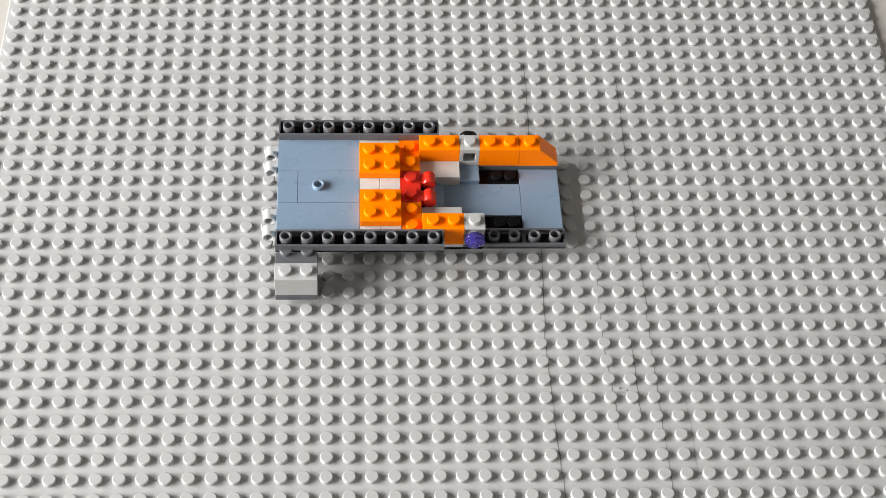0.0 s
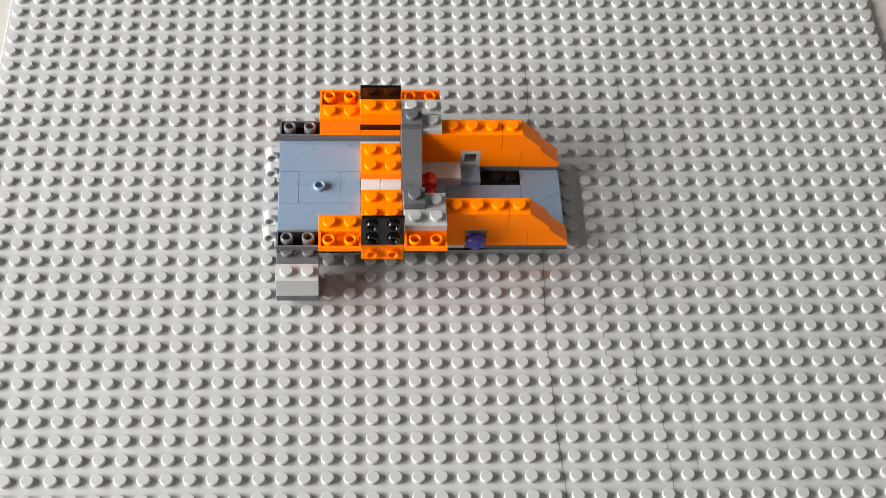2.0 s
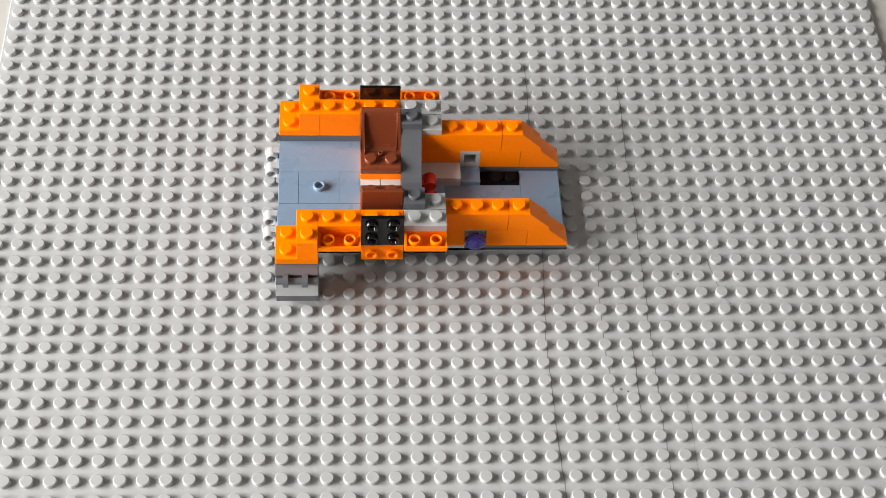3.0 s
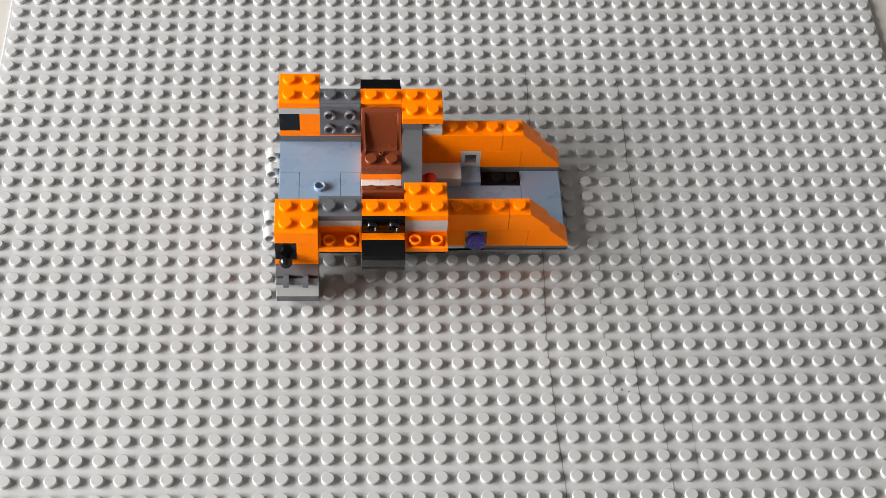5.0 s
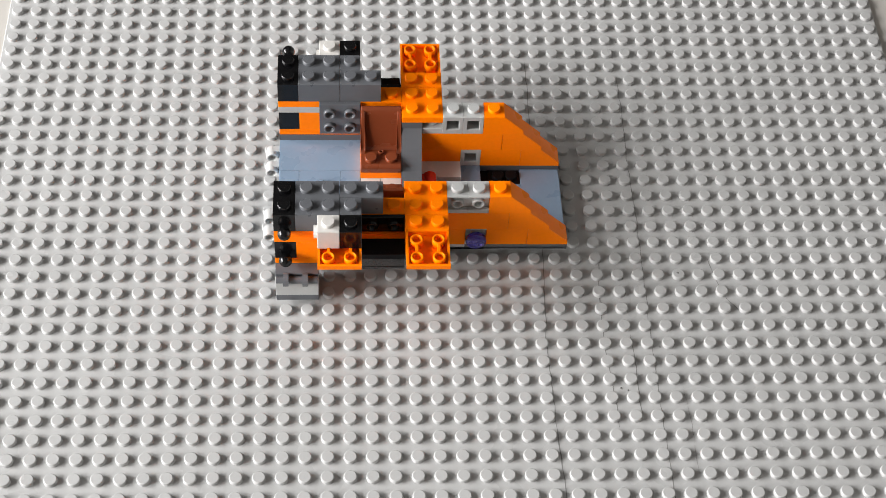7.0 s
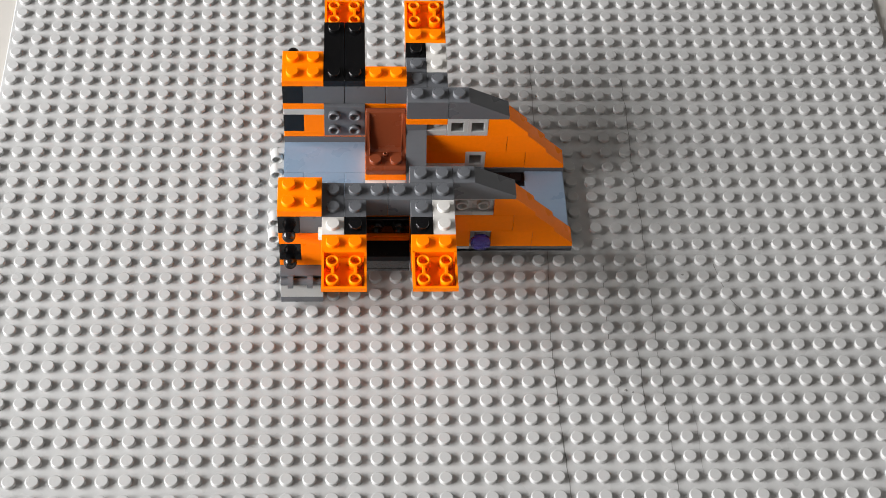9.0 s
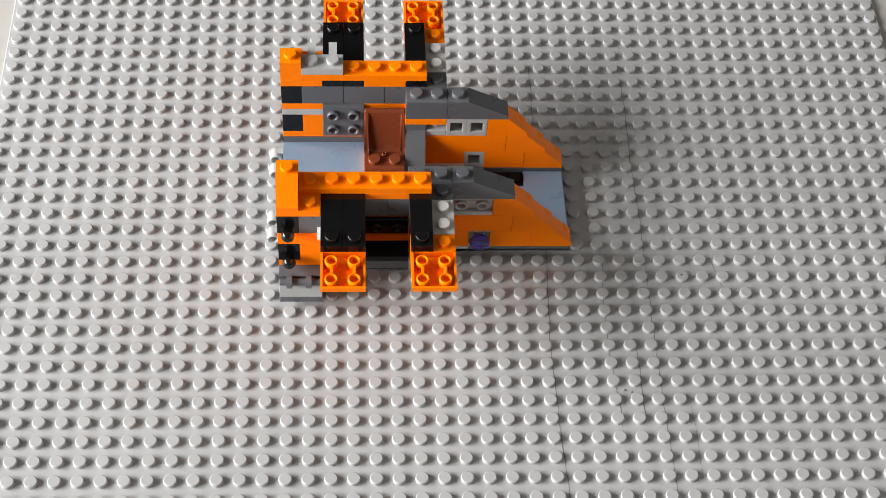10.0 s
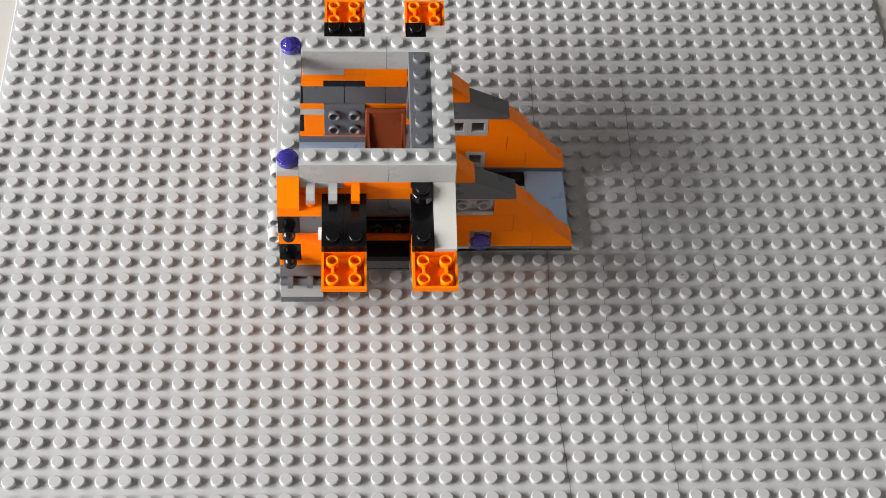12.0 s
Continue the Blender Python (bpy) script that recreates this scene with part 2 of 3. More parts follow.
def tray(u0, u1, v0, v1, w0, w1, under=1.2, ends=()):
    """Edge piece of the hull: a lip, a dark tray and a row of hollow studs."""
    s = Shape()
    s.prism([(v1, w0), (v0 + 0.02, w1 - under), (v0 + 0.02, w1 - under + 0.2), (v1, w0 + 0.3)], u0, u1)
    s.prism([(v0 + 0.02, w1 - under), (v0 + 0.11, w1 - under), (v0 + 0.11, w1), (v0 + 0.02, w1)], u0, u1, "u", 0.004)
    s.prism([(v1 - 0.1, w0), (v1, w0), (v1, w1), (v1 - 0.1, w1)], u0, u1, "u", 0.004)
    for a in ends:
        s.prism([(v1 - 0.1, w0), (v0 + 0.11, w1 - under), (v0 + 0.11, w1), (v1 - 0.1, w1)], a, a + 0.08, "u", 0.004)
    for i in range(round(u1 - u0)):
        s.tube(u0 + i + 0.5, (v0 + v1) / 2, w1 - min(1.6, (w1 - w0) * 0.7), w1 + 0.45, 0.3, 0.19)
    return s


def headlight(u, v, w):
    """A one-stud brick with a square hole inside and a hollow stud on its outer face."""
    s = Shape()
    z0, z1 = 0.4 * w, 0.4 * (w + 3)
    hole = (z0 + 0.66) / 0.4
    s.box(u, u + 1, v + 0.2, v + 0.27, w, hole - 0.5, 0.002, 0.004)
    s.box(u, u + 1, v + 0.2, v + 0.27, hole + 0.5, w + 3, 0.002, 0.004)
    s.box(u, u + 0.3, v + 0.2, v + 0.27, hole - 0.5, hole + 0.5, 0.002, 0.004)
    s.box(u + 0.7, u + 1, v + 0.2, v + 0.27, hole - 0.5, hole + 0.5, 0.002, 0.004)
    s.box(u, u + 1, v, v + 0.2, w, w + 0.7)
    s.box(u, u + 0.2, v + 0.25, v + 1, w, w + 3)
    s.box(u + 0.8, u + 1, v + 0.25, v + 1, w, w + 3)
    s.box(u + 0.17, u + 0.83, v + 0.86, v + 0.995, w, w + 0.75)
    s.box(u + 0.17, u + 0.83, v + 0.25, v + 0.87, w, w + 0.55)
    s.box(u + 0.17, u + 0.83, v + 0.25, v + 0.995, w + 2.3, w + 2.995)
    s.box(u, u + 1, v, v + 0.22, w + 2.75, w + 3)
    s.studs(w + 3, (u + 0.5, v + 0.5))
    lathe(s.piece("side_stud").bm, (u + 0.5, v + 0.2, z0 + 0.66), [(0.3, -0.005), (0.3, 0.17), (0.275, 0.2), (0.215, 0.2), (0.195, 0.18), (0.19, -0.3)], 20, "y")
    return s


def side_stud_brick(u, v, w):
    """A one-stud brick with a stud on the side that faces the stern."""
    s = Shape().box(u, u + 1, v, v + 1, w, w + 3).studs(w + 3, (u + 0.5, v + 0.5))
    ring = [(v + 0.5 + 0.3 * math.cos(k * math.pi / 8), w + 1.55 + 0.75 * math.sin(k * math.pi / 8)) for k in range(16)]
    s.piece("side_stud").prism(ring, u - 0.17, u + 0.004)
    return s


def ball_brick(w, up):
    """A black one by two brick with a tow ball on its outer end."""
    s = Shape().box(0, 1, -1, 1, w, w + 3).studs(w + 3, (0.5, 0.5), (0.5, -0.5))
    z = 0.4 * (w + up)
    s.box(0.3, 0.7, -1.25, -0.95, w + up - 0.7, w + up + 0.3)
    s.piece("tow_ball").ball(0.5, -1.34, z - 0.03, 0.31)
    return s


def bracket(u0, u1, v0, v1, w0, w1, wall0, wall1, outward=True, rows=2):
    """A plate with an upright wall on one edge; the wall carries studs."""
    s = Shape().box(u0, u1, v0, v1, w0, w1)
    s.studs(w1, *[(u0 + i + 0.5, (v0 + v1) / 2) for i in range(round(u1 - u0))])
    if outward:
        s.piece("side_wall").box(u0, u1, v0 - 0.2, v0 - 0.002, wall0, wall1)
        face = v0 - 0.19
    else:
        s.piece("side_wall").box(u0, u1, v1 + 0.002, v1 + 0.2, wall0, wall1)
        face = v1 + 0.19
    for i in range(round(u1 - u0)):
        for j in range(rows):
            z = 0.4 * (wall0 + wall1) / 2 + (j - (rows - 1) / 2) * 1.0
            if outward:
                s.side_stud(u0 + i + 0.5, face, z)
            else:
                lathe(s.piece("side_stud").bm, (u0 + i + 0.5, face, z), [(0.3, 0.02), (0.3, -0.17), (0.275, -0.2), (0.215, -0.2), (0.195, -0.18), (0.195, 0.0)], 20, "y")
    return s


def seat():
    """A moulded chair: base with two studs, sides and a tall back on the outer side."""
    s = Shape()
    s.prism([(3.5, 4.02), (1.52, 4.02), (1.52, 5.2), (3.38, 5.2), (3.5, 4.9)], 4, 6)
    s.studs(5.2, (4.5, 3.0), (5.5, 3.0))
    s.piece("backrest").prism([(1.52, 5.21), (2.45, 5.21), (2.3, 5.45), (1.66, 9.5), (1.56, 10.05), (1.46, 10.25), (1.32, 10.25)], 4.02, 5.98)
    for a in (4.0, 5.76):
        s.piece("side_rail").prism([(1.53, 5.0), (2.75, 5.0), (2.5, 5.7), (1.82, 9.4), (1.66, 9.95), (1.34, 10.05)], a, a + 0.24)
    s.tube(5.0, 2.62, 5.1, 5.55, 0.13, 0.06)
    for bm in [s.bm] + [piece for name, piece in s.pieces if name in ("backrest", "side_rail")]:
        sharp = [e for e in bm.edges if len(e.link_faces) == 2 and not any(f.smooth for f in e.link_faces)]
        bmesh.ops.bevel(bm, geom=sharp, offset=0.06 if bm is not s.bm else 0.04, segments=2, profile=0.5, affect="EDGES", clamp_overlap=True)
    return s


def arch_half():
    """Half of the dip across the hull: an end block with a stud and a hollow curve that runs down to the middle."""
    curve = [(2 + 2 * k / 8, 8.0 - 4.1 * math.sin(math.pi / 2 * k / 8)) for k in range(9)]
    s = Shape().prism([(1.01, 3.62), (4.0, 3.62)] + curve[::-1] + [(2.0, 9.0), (1.01, 9.0)], 6, 7)
    return s.studs(9, (6.5, 1.5))


def hinge_plate():
    """On the foot: a flat plate with two studs at the back and a rod held by two bars on its outer edge."""
    s = Shape().box(0, 2, -1.63, 0, 3.43, 4.0).studs(4, (0.5, -0.55), (1.5, -0.55))
    for u in (0.36, 1.26):
        ring = [(-1.83 + 0.33 * math.cos(k * math.pi / 8), 3.55 + 0.8 * math.sin(k * math.pi / 8)) for k in range(16)]
        s.piece("bar").prism(ring, u, u + 0.27)
    rod = [(-1.83 + 0.17 * math.cos(k * math.pi / 8), 3.5 + 0.42 * math.sin(k * math.pi / 8)) for k in range(16)]
    s.piece("rod").prism(rod, 0.03, 1.97)
    return s


def hinge_plate_far():
    s = brick(0, 2, 8, 9, 3, 4)
    for u in (0.4, 1.4):
        s.piece("bar").box(u, u + 0.25, 8.85, 9.2, 3.2, 4.7)
    return s


def clip_plate(u0, u1, w):
    """A plate with one upright tongue a stud that sticks out over the edge."""
    s = Shape().box(u0, u1, 0, 1, w, w + 1)
    for i in range(round(u1 - u0)):
        u = u0 + i + 0.5
        s.studs(w + 1, (u, 0.5))
        s.piece("tongue").prism([(0.02, w + 0.3), (-0.6, w + 0.1), (-0.62, w - 0.35), (-0.8, w - 0.35), (-0.88, w + 0.5), (-0.72, w + 1.2), (0.02, w + 0.97)], u - 0.2, u + 0.2)
    return s


def long_plate(u0):
    """A black four-stud plate with a stud at each end and a smooth middle."""
    return Shape().box(u0, u0 + 1, -3, 1, 13, 14).studs(14, (u0 + 0.5, 0.5), (u0 + 0.5, -2.5))


def knob():
    """A one by two plate with round ends and two studs."""
    s = Shape()
    outline = [(6.5 + 0.48 * math.cos(a), (0.52 if math.sin(a) > -1e-6 else -0.48) + 0.48 * math.sin(a)) for a in [k * math.pi / 10 for k in range(20)]]
    rings = [[s.bm.verts.new((6.5 + (x - 6.5) * q, 0.02 + (y - 0.02) * q, 0.4 * w)) for x, y in outline] for w, q in ((15.01, 1.0), (15.9, 1.0), (15.99, 0.96))]
    for lo, hi in zip(rings, rings[1:]):
        for k in range(20):
            s.bm.faces.new((lo[k], lo[(k + 1) % 20], hi[(k + 1) % 20], hi[k]))
    s.bm.faces.new(rings[-1])
    s.bm.faces.new(rings[0][::-1])
    return s.studs(15.99, (6.5, 0.5), (6.5, -0.46))


def jewel(s, origin, axis):
    """A clear round one-stud piece: a smooth girdle and a crown of uneven facets."""
    lathe(s.bm, origin, [(0.36, 0.002), (0.36, 0.1), (0.48, 0.12), (0.49, 0.3), (0.47, 0.37)], 24, axis)
    before = set(s.bm.verts)
    lathe(s.bm, origin, [(0.47, 0.372), (0.4, 0.47), (0.24, 0.55), (0.08, 0.585)], 12, axis)
    rng = random.Random(3)
    crown = set(s.bm.verts) - before
    for k in crown:
        if (k.co - Vector(origin)).length > 0.02:
            k.co += Vector([rng.uniform(-0.03, 0.03) for a in range(3)])
    for f in s.bm.faces:
        if all(k in crown for k in f.verts):
            f.smooth = False
    return s


def gem(v):
    return jewel(Shape(), (0.5, v, 18 * 0.4), "z")


def side_gem(u, v, z):
    return jewel(Shape(), (u, v, z), "y")


def settle(s, mirror=False):
    """Centres a finished brick on its footprint. Returns its mesh, its parts and the place, in toy space, of its base."""
    def centre(bm):
        lo = [min(k.co[a] for k in bm.verts) for a in range(3)]
        hi = [max(k.co[a] for k in bm.verts) for a in range(3)]
        base = Vector(((lo[0] + hi[0]) / 2, (lo[1] + hi[1]) / 2, lo[2]))
        for k in bm.verts:
            k.co -= base
        return base

    for bm in [s.bm] + [bm for name, bm in s.pieces]:
        if mirror:
            for k in bm.verts:
                k.co.y = 8 - k.co.y
        bmesh.ops.recalc_face_normals(bm, faces=bm.faces)
    base = centre(s.bm)
    return s.bm, base, [(name, bm, centre(bm) - base) for name, bm in s.pieces]


def brick_parts(ob, pieces, mat):
    for name, bm, spot in pieces:
        part(name, bm, mat, ob, "", spot * U)


def place(base):
    x, y, z = at(base.x, base.y, 0)
    return x, y, z + base.z * U


# ---- the hull as it stands at the start ----
hull = tagged(new("toy_hull"), "low grey and sand blue toy ship hull built of bricks", "toy ship")
hull.location = at(0, 0, 0)


def hull_part(name, s, mat, label="", mirror=False, parent=None):
    bm, base, pieces = settle(s, mirror)
    ob = part(name, bm, mat, parent or hull, label, base * U)
    brick_parts(ob, pieces, mat)
    return ob


hull_part("underside", Shape().box(0, 7, 1, 7, 0, 2), DARK)
hull_part("keel", Shape().box(0.4, 13.6, 2, 6, -1.02, 0), DARK, "dark grey keel plates under the hull")
hull_part("tile", Shape().box(0, 4, 5, 7, 2, 3, 0.002, 0.003), SAND, "smooth sand blue tile")
hull_part("tile", Shape().box(0, 4, 1, 3, 2, 3, 0.008, 0.02), SAND, "smooth sand blue tile")
for u0 in (0, 3):
    hull_part("tile", Shape().box(u0, u0 + 1, 3, 5, 2, 3, 0.008, 0.02), SAND)
hull_part("jumper_plate", Shape().box(1, 3, 3, 5, 2, 3, 0.002, 0.003).studs(3, (2, 4), hollow=True), SAND, "sand blue plate with one hollow stud")
for u0 in (4, 5):
    hull_part("jumper_plate", Shape().box(u0, u0 + 1, 1, 7, 2, 3, 0.01), WHITE, "warm white plate")
for mirror in (False, True):
    hull_part("plate", brick(4, 6, 1.5, 3.5, 3, 4), ORANGE, "orange two by two plate", mirror)
    hull_part("plate", brick(6, 7, 1, 3, 2, 3), ORANGE, "orange one by two plate", mirror)
    for u0 in (0, 2, 4, 6):
        hull_part("edge_slope", tray(u0, u0 + 2, 0, 1, 1, 4, 1.2, {0: (0,), 6: (7.92,)}.get(u0, ())), DARK, "dark grey inverted slope with hollow studs", mirror)
        # black sheet over the tray's own floor: its deep shade put in as colour
        hull_part("tray_floor", Shape().box(u0, u0 + 2, 0.11, 0.9, 3.0, 3.24, 0.085 if u0 in (0, 6) else 0.004), MATTE, "black sheet standing for the shade in the tray", mirror)
    hull_part("edge_plate", Shape().box(8, 14, 1.02, 1.98, 0, 0.5) if not mirror else Shape().box(8, 14, 1, 2, 0, 1), DARK, "", mirror)
    hull_part("brick", brick(7, 9, 1, 2, 1, 4), ORANGE, "orange one by two brick", mirror)
    hull_part("headlight_brick", headlight(9, 1, 1), LIGHT, "light grey brick with a square hole", mirror)
    hull_part("clear_round", side_gem(9.5, 1.0, 1.04), BLACK if mirror else VIOLET, "glossy black round stud" if mirror else "clear violet round stud", mirror)
    hull_part("edge_plate", Shape().box(7, 9, 1.02, 1.98, 0, 1), LIGHT, "light grey one by two plate", mirror)
    hull_part("edge_plate", Shape().box(9, 10, 1.02, 1.98, 0, 1), DARK, "", mirror)
for v in (1.23, 5.25):
    s = Shape().box(-0.14, 0.0, v - 0.3, v + 1.7, 1.0, 2.0)
    for k in (v, v + 1.0):
        lathe(s.piece("clip_ring").bm, (-0.36, k + 0.52, 0.76),
              [(0.29, 0.001), (0.32, 0.03), (0.32, 0.56), (0.3, 0.6), (0.21, 0.6), (0.19, 0.57), (0.19, 0.08)], 20, "y")
        s.box(-0.42, 0.0, k + 0.12, k + 0.48, 2.1, 2.7)
    hull_part("clip", s, LIGHT, "light grey double clip on the stern")
for u0 in (10, 12):
    hull_part("edge_slope", tray(u0, u0 + 2, 1, 2, -0.6, 1, 0.75, {12: (13.92,)}.get(u0, ())), DARK, "dark grey inverted slope with hollow studs")
    # the low bow trays get the same black sheet for their shade
    hull_part("tray_floor", Shape().box(u0, u0 + 2, 1.11, 1.9, 0.3, 0.52, 0.085), MATTE, "black sheet standing for the shade in the tray")
far_low = ((brick(10, 12, 1, 2, 1, 4), "brick"), (slope_right(12, 14, 1, 2, 1, 4), "slope"))
for s, name in far_low:
    hull_part(name, s, ORANGE, "orange " + name, True)
s = brick(6, 7, 3, 5, 2, 3)
for v in (3.05, 4.15):
    lathe(s.bm, (7.42, v + 0.72, 1.02), [(0.3, 0.001), (0.33, 0.04), (0.33, 0.66), (0.3, 0.7)], 18, "y")
    s.box(7.0, 7.42, v + 0.05, v + 0.68, 2.0, 3.0)
hull_part("hinge", s, RED, "bright red hinge with two fingers")
hull_part("floor_plate", Shape().box(8, 12, 2, 6, 0, 0.1, 0.01), MATTE)
for v in (2.5, 5.5):
    hull_part("floor_plate", Shape().box(10.4, 12, v - 0.45, v + 0.45, 0.1, 0.3).studs(0.3, (10.9, v), (11.55, v)), MATTE, "black studded plate down in the gap")
hull_part("channel", Shape().prism([(7.2, 0.16), (12, 0.16), (12, 0.4), (8.2, 0.4), (7.2, 1.3)], 3, 5, "v"), SAND, "sand blue tiled channel")
hull_part("tile", Shape().box(12, 14, 2, 6, 0, 0.4, 0.01, 0.03), SAND, "smooth sand blue bow tile")
for mirror in (False, True):
    hull_part("plate", Shape().box(7, 9, 2, 3.05, 0.15, 1.9), WHITE, "warm white plate", mirror)
    hull_part("plate", Shape().box(9, 10, 2, 3, 0.15, 1.1), SAND, "sand blue plate", mirror)


def stand(mirror):
    ob = tagged(new("landing_foot"), "light grey brick foot on a dark plate beside the hull", "toy part", "landing feet of the toy ship")
    ob.location = at(0, 0, 0)
    hull_part("brick", brick(0, 2, -1.81, -0.81, 0.42, 3.42), LIGHT, "light grey one by two brick", mirror, ob)
    hull_part("plate", Shape().box(0, 2, -1.81, -0.81, -0.56, 0.42), DARK, "dark grey plate", mirror, ob)
    hull_part("pad", Shape().box(0.3, 1.9, -1.4, -0.2, -1.54, -0.56), DARK, "small dark pad under the foot", mirror, ob)
    hull_part("brick", Shape().box(0, 2, -0.8, 0, -0.56, 2.85).studs(2.85, (0.5, 0.02), (1.5, 0.02)), DARK, "dark grey brick", mirror, ob)


stand(False)

# ---- the bricks that are added one by one ----
ADDED = []


def add(name, label, colour, make, near, far):
    """One brick on the near side and its twin on the far side, with the seconds at which they are put on."""
    for t, mirror in ((near, False), (far, True)):
        if t is None:
            continue
        mat = colour
        if isinstance(colour, tuple):
            mat = colour[1] if mirror else colour[0]
        bm, base, pieces = settle(make(), mirror)
        ob = tagged(new(name, mesh(name, bm, mat)), label, "toy brick", "bricks added to the toy ship")
        brick_parts(ob, pieces, mat)
        ADDED.append((t, ob, base, -min([0] + [spot.z for piece, bm, spot in pieces])))


add("brick", "orange one by two brick in the toy's side wall", ORANGE, lambda: brick(10, 12, 1, 2, 1, 4), 0.1, None)
add("slope_brick", "orange slope brick at the toy's bow", ORANGE, lambda: slope_right(12, 14, 1, 2, 1, 4), 0.2, None)
add("brick", "orange one by four brick in the toy's side wall", ORANGE, lambda: brick(7, 11, 1, 2, 4, 7), 0.5, 0.3)
add("slope_brick", "orange slope brick on the toy's side wall", ORANGE, lambda: slope_right(11, 13, 1, 2, 4, 7), 0.6, 0.4)
add("inverted_slope", "orange inverted slope brick with two hollow studs", ORANGE, lambda: inverted(6, 8, 1, -1, 4, 7), 0.8, 0.7)
add("corner_plate", "light grey corner plate with three studs", LIGHT, lambda: cells(((6, 8, 0, 1), (7, 8, 1, 2)), 7, 8), 1.0, 0.9)
add("bracket", "orange bracket with two side studs", ORANGE, lambda: bracket(4, 6, 0, 1, 4, 5, 2.2, 5, True, 1), 1.2, 1.1)
add("curved_brick", "dark grey brick with a hollow curve", DARK, arch_half, 1.4, 1.3)
add("bracket", "glossy black bracket with four side studs", BLACK, lambda: bracket(4, 6, 0, 1, 5, 6, 5, 10), 1.6, 1.5)
add("plate", "orange one by two plate", ORANGE, lambda: brick(4, 6, 0, 1, 6, 7), 2.1, 1.7)
add("plate", "orange one by two plate", ORANGE, lambda: brick(4, 6, 0, 1, 7, 8), 2.2, 1.8)
add("inverted_slope", "orange inverted slope brick with two hollow studs", ORANGE, lambda: inverted(2, 4, 1, -1, 4, 7), 2.0, 1.9)
add("plate", "orange one by two plate", ORANGE, lambda: brick(2, 4, 0, 1, 7, 8), 2.2, 2.1)
add("chair", "reddish brown moulded toy chair with two studs", BROWN, seat, 2.4, 2.3)
add("hinge_plate", "dark grey plate with two upright bars", DARK, hinge_plate, 2.6, None)
add("hinge_plate", "dark grey plate with two studs and two bars", DARK, hinge_plate_far, 2.5, None)
add("plate", "orange two by two plate", ORANGE, lambda: brick(0, 2, -1, 1, 4, 5), 2.8, 2.7)
add("brick", "orange one by two brick", ORANGE, lambda: brick(1, 2, -1, 1, 5, 8), 3.0, 2.9)
add("ball_brick", "glossy black brick with a tow ball", BLACK, lambda: ball_brick(5, 0.7), 3.2, None)
add("ball_brick", "glossy black brick with a raised tow ball", BLACK, lambda: ball_brick(5, 2.7), None, 3.1)
# while nobody sees it: between 3.2 and 4.8 s
add("plate", "smooth two by two plate", (ORANGE, LIGHT), lambda: brick(0, 2, -1, 1, 8, 9), 3.45, 3.35)
add("plate", "light grey one by two plate", LIGHT, lambda: brick(2, 4, 0, 1, 8, 9), 3.65, 3.55)
add("bracket", "dark grey bracket with four hollow side studs", DARK, lambda: bracket(2, 4, 0, 1, 9, 10, 4.7, 10, False), 3.85, 3.75)
add("plate", "orange one by two plate", ORANGE, lambda: brick(4, 6, 0, 1, 8, 9), 4.05, 3.95)
add("plate", "orange one by two plate", ORANGE, lambda: brick(4, 6, 0, 1, 9, 10), 4.25, 4.15)
add("plate", "light grey one by two plate", LIGHT, lambda: brick(6, 8, 0, 1, 8, 9), 4.4, 4.3)
add("plate", "orange two by two plate", ORANGE, lambda: brick(6, 8, 0, 2, 9, 10), 4.5, 4.45)
add("plate", "orange two by two plate", ORANGE, lambda: brick(0, 2, -1, 1, 9, 10), 4.6, 4.55)
add("tile", "light grey tile under the side plate", LIGHT, lambda: Shape().box(4, 6, -0.62, -0.41, 2.35, 4.98), 4.7, None)
add("plate", "small orange plate with two studs on the side", ORANGE, lambda: Shape().box(4, 6, -0.62, -0.41, 5.02, 7.48).box(4, 6, -0.405, -0.205, 7.0, 7.48).side_stud(4.5, -0.61, 2.5, False).side_stud(5.5, -0.61, 2.5, False), 4.75, None)
add("window_brick", "black brick over a smoky clear pane", MATTE,
    lambda: Shape().box(4, 6, -1.43, -0.63, 7.05, 7.5).box(4, 6, -1.58, -1.41, 6.65, 7.5), 4.9, 5.0)
add("window_glass", "smoky clear pane under a black brick", SMOKE, lambda: Shape().box(4, 6, -1.56, -1.41, 5.15, 6.63).box(4, 6, -1.6, -1.3, 4.8, 5.18), 4.9, 5.0)
add("headlight_brick", "light grey brick with a square hole", LIGHT, lambda: headlight(8, 1, 7), 5.4, 5.1)
add("headlight_brick", "light grey brick with a square hole", LIGHT, lambda: headlight(9, 1, 7), 5.5, 5.2)
add("slope_brick", "orange slope brick on the toy's side wall", ORANGE, lambda: slope_right(10, 12, 1, 2, 7, 10), 5.6, 5.3)
add("inverted_slope", "orange long inverted slope with four hollow studs", ORANGE, lambda: inverted(2, 4, 0, -3, 7, 10), 5.8, 5.7)
add("inverted_slope", "orange long inverted slope with four hollow studs", ORANGE, lambda: inverted(6, 8, 0, -3, 7, 10), 6.0, 5.9)
add("ball_brick", "glossy black brick with a tow ball", BLACK, lambda: ball_brick(10, 0.7), 6.2, None)
add("ball_brick", "glossy black brick with a raised tow ball", BLACK, lambda: ball_brick(10, 2.7), None, 6.1)
add("brick", "dark grey two by two brick", DARK, lambda: brick(1, 3, -1, 1, 10, 13), 6.5, 6.3)
add("corner_brick", "dark grey corner brick with three studs", DARK, lambda: cells(((3, 5, 0, 1), (3, 4, -1, 0)), 10, 13), 6.6, 6.4)
add("headlight_brick", "white one stud brick with a side stud", WHITE, lambda: side_stud_brick(2, -2, 10), 6.8, 6.7)
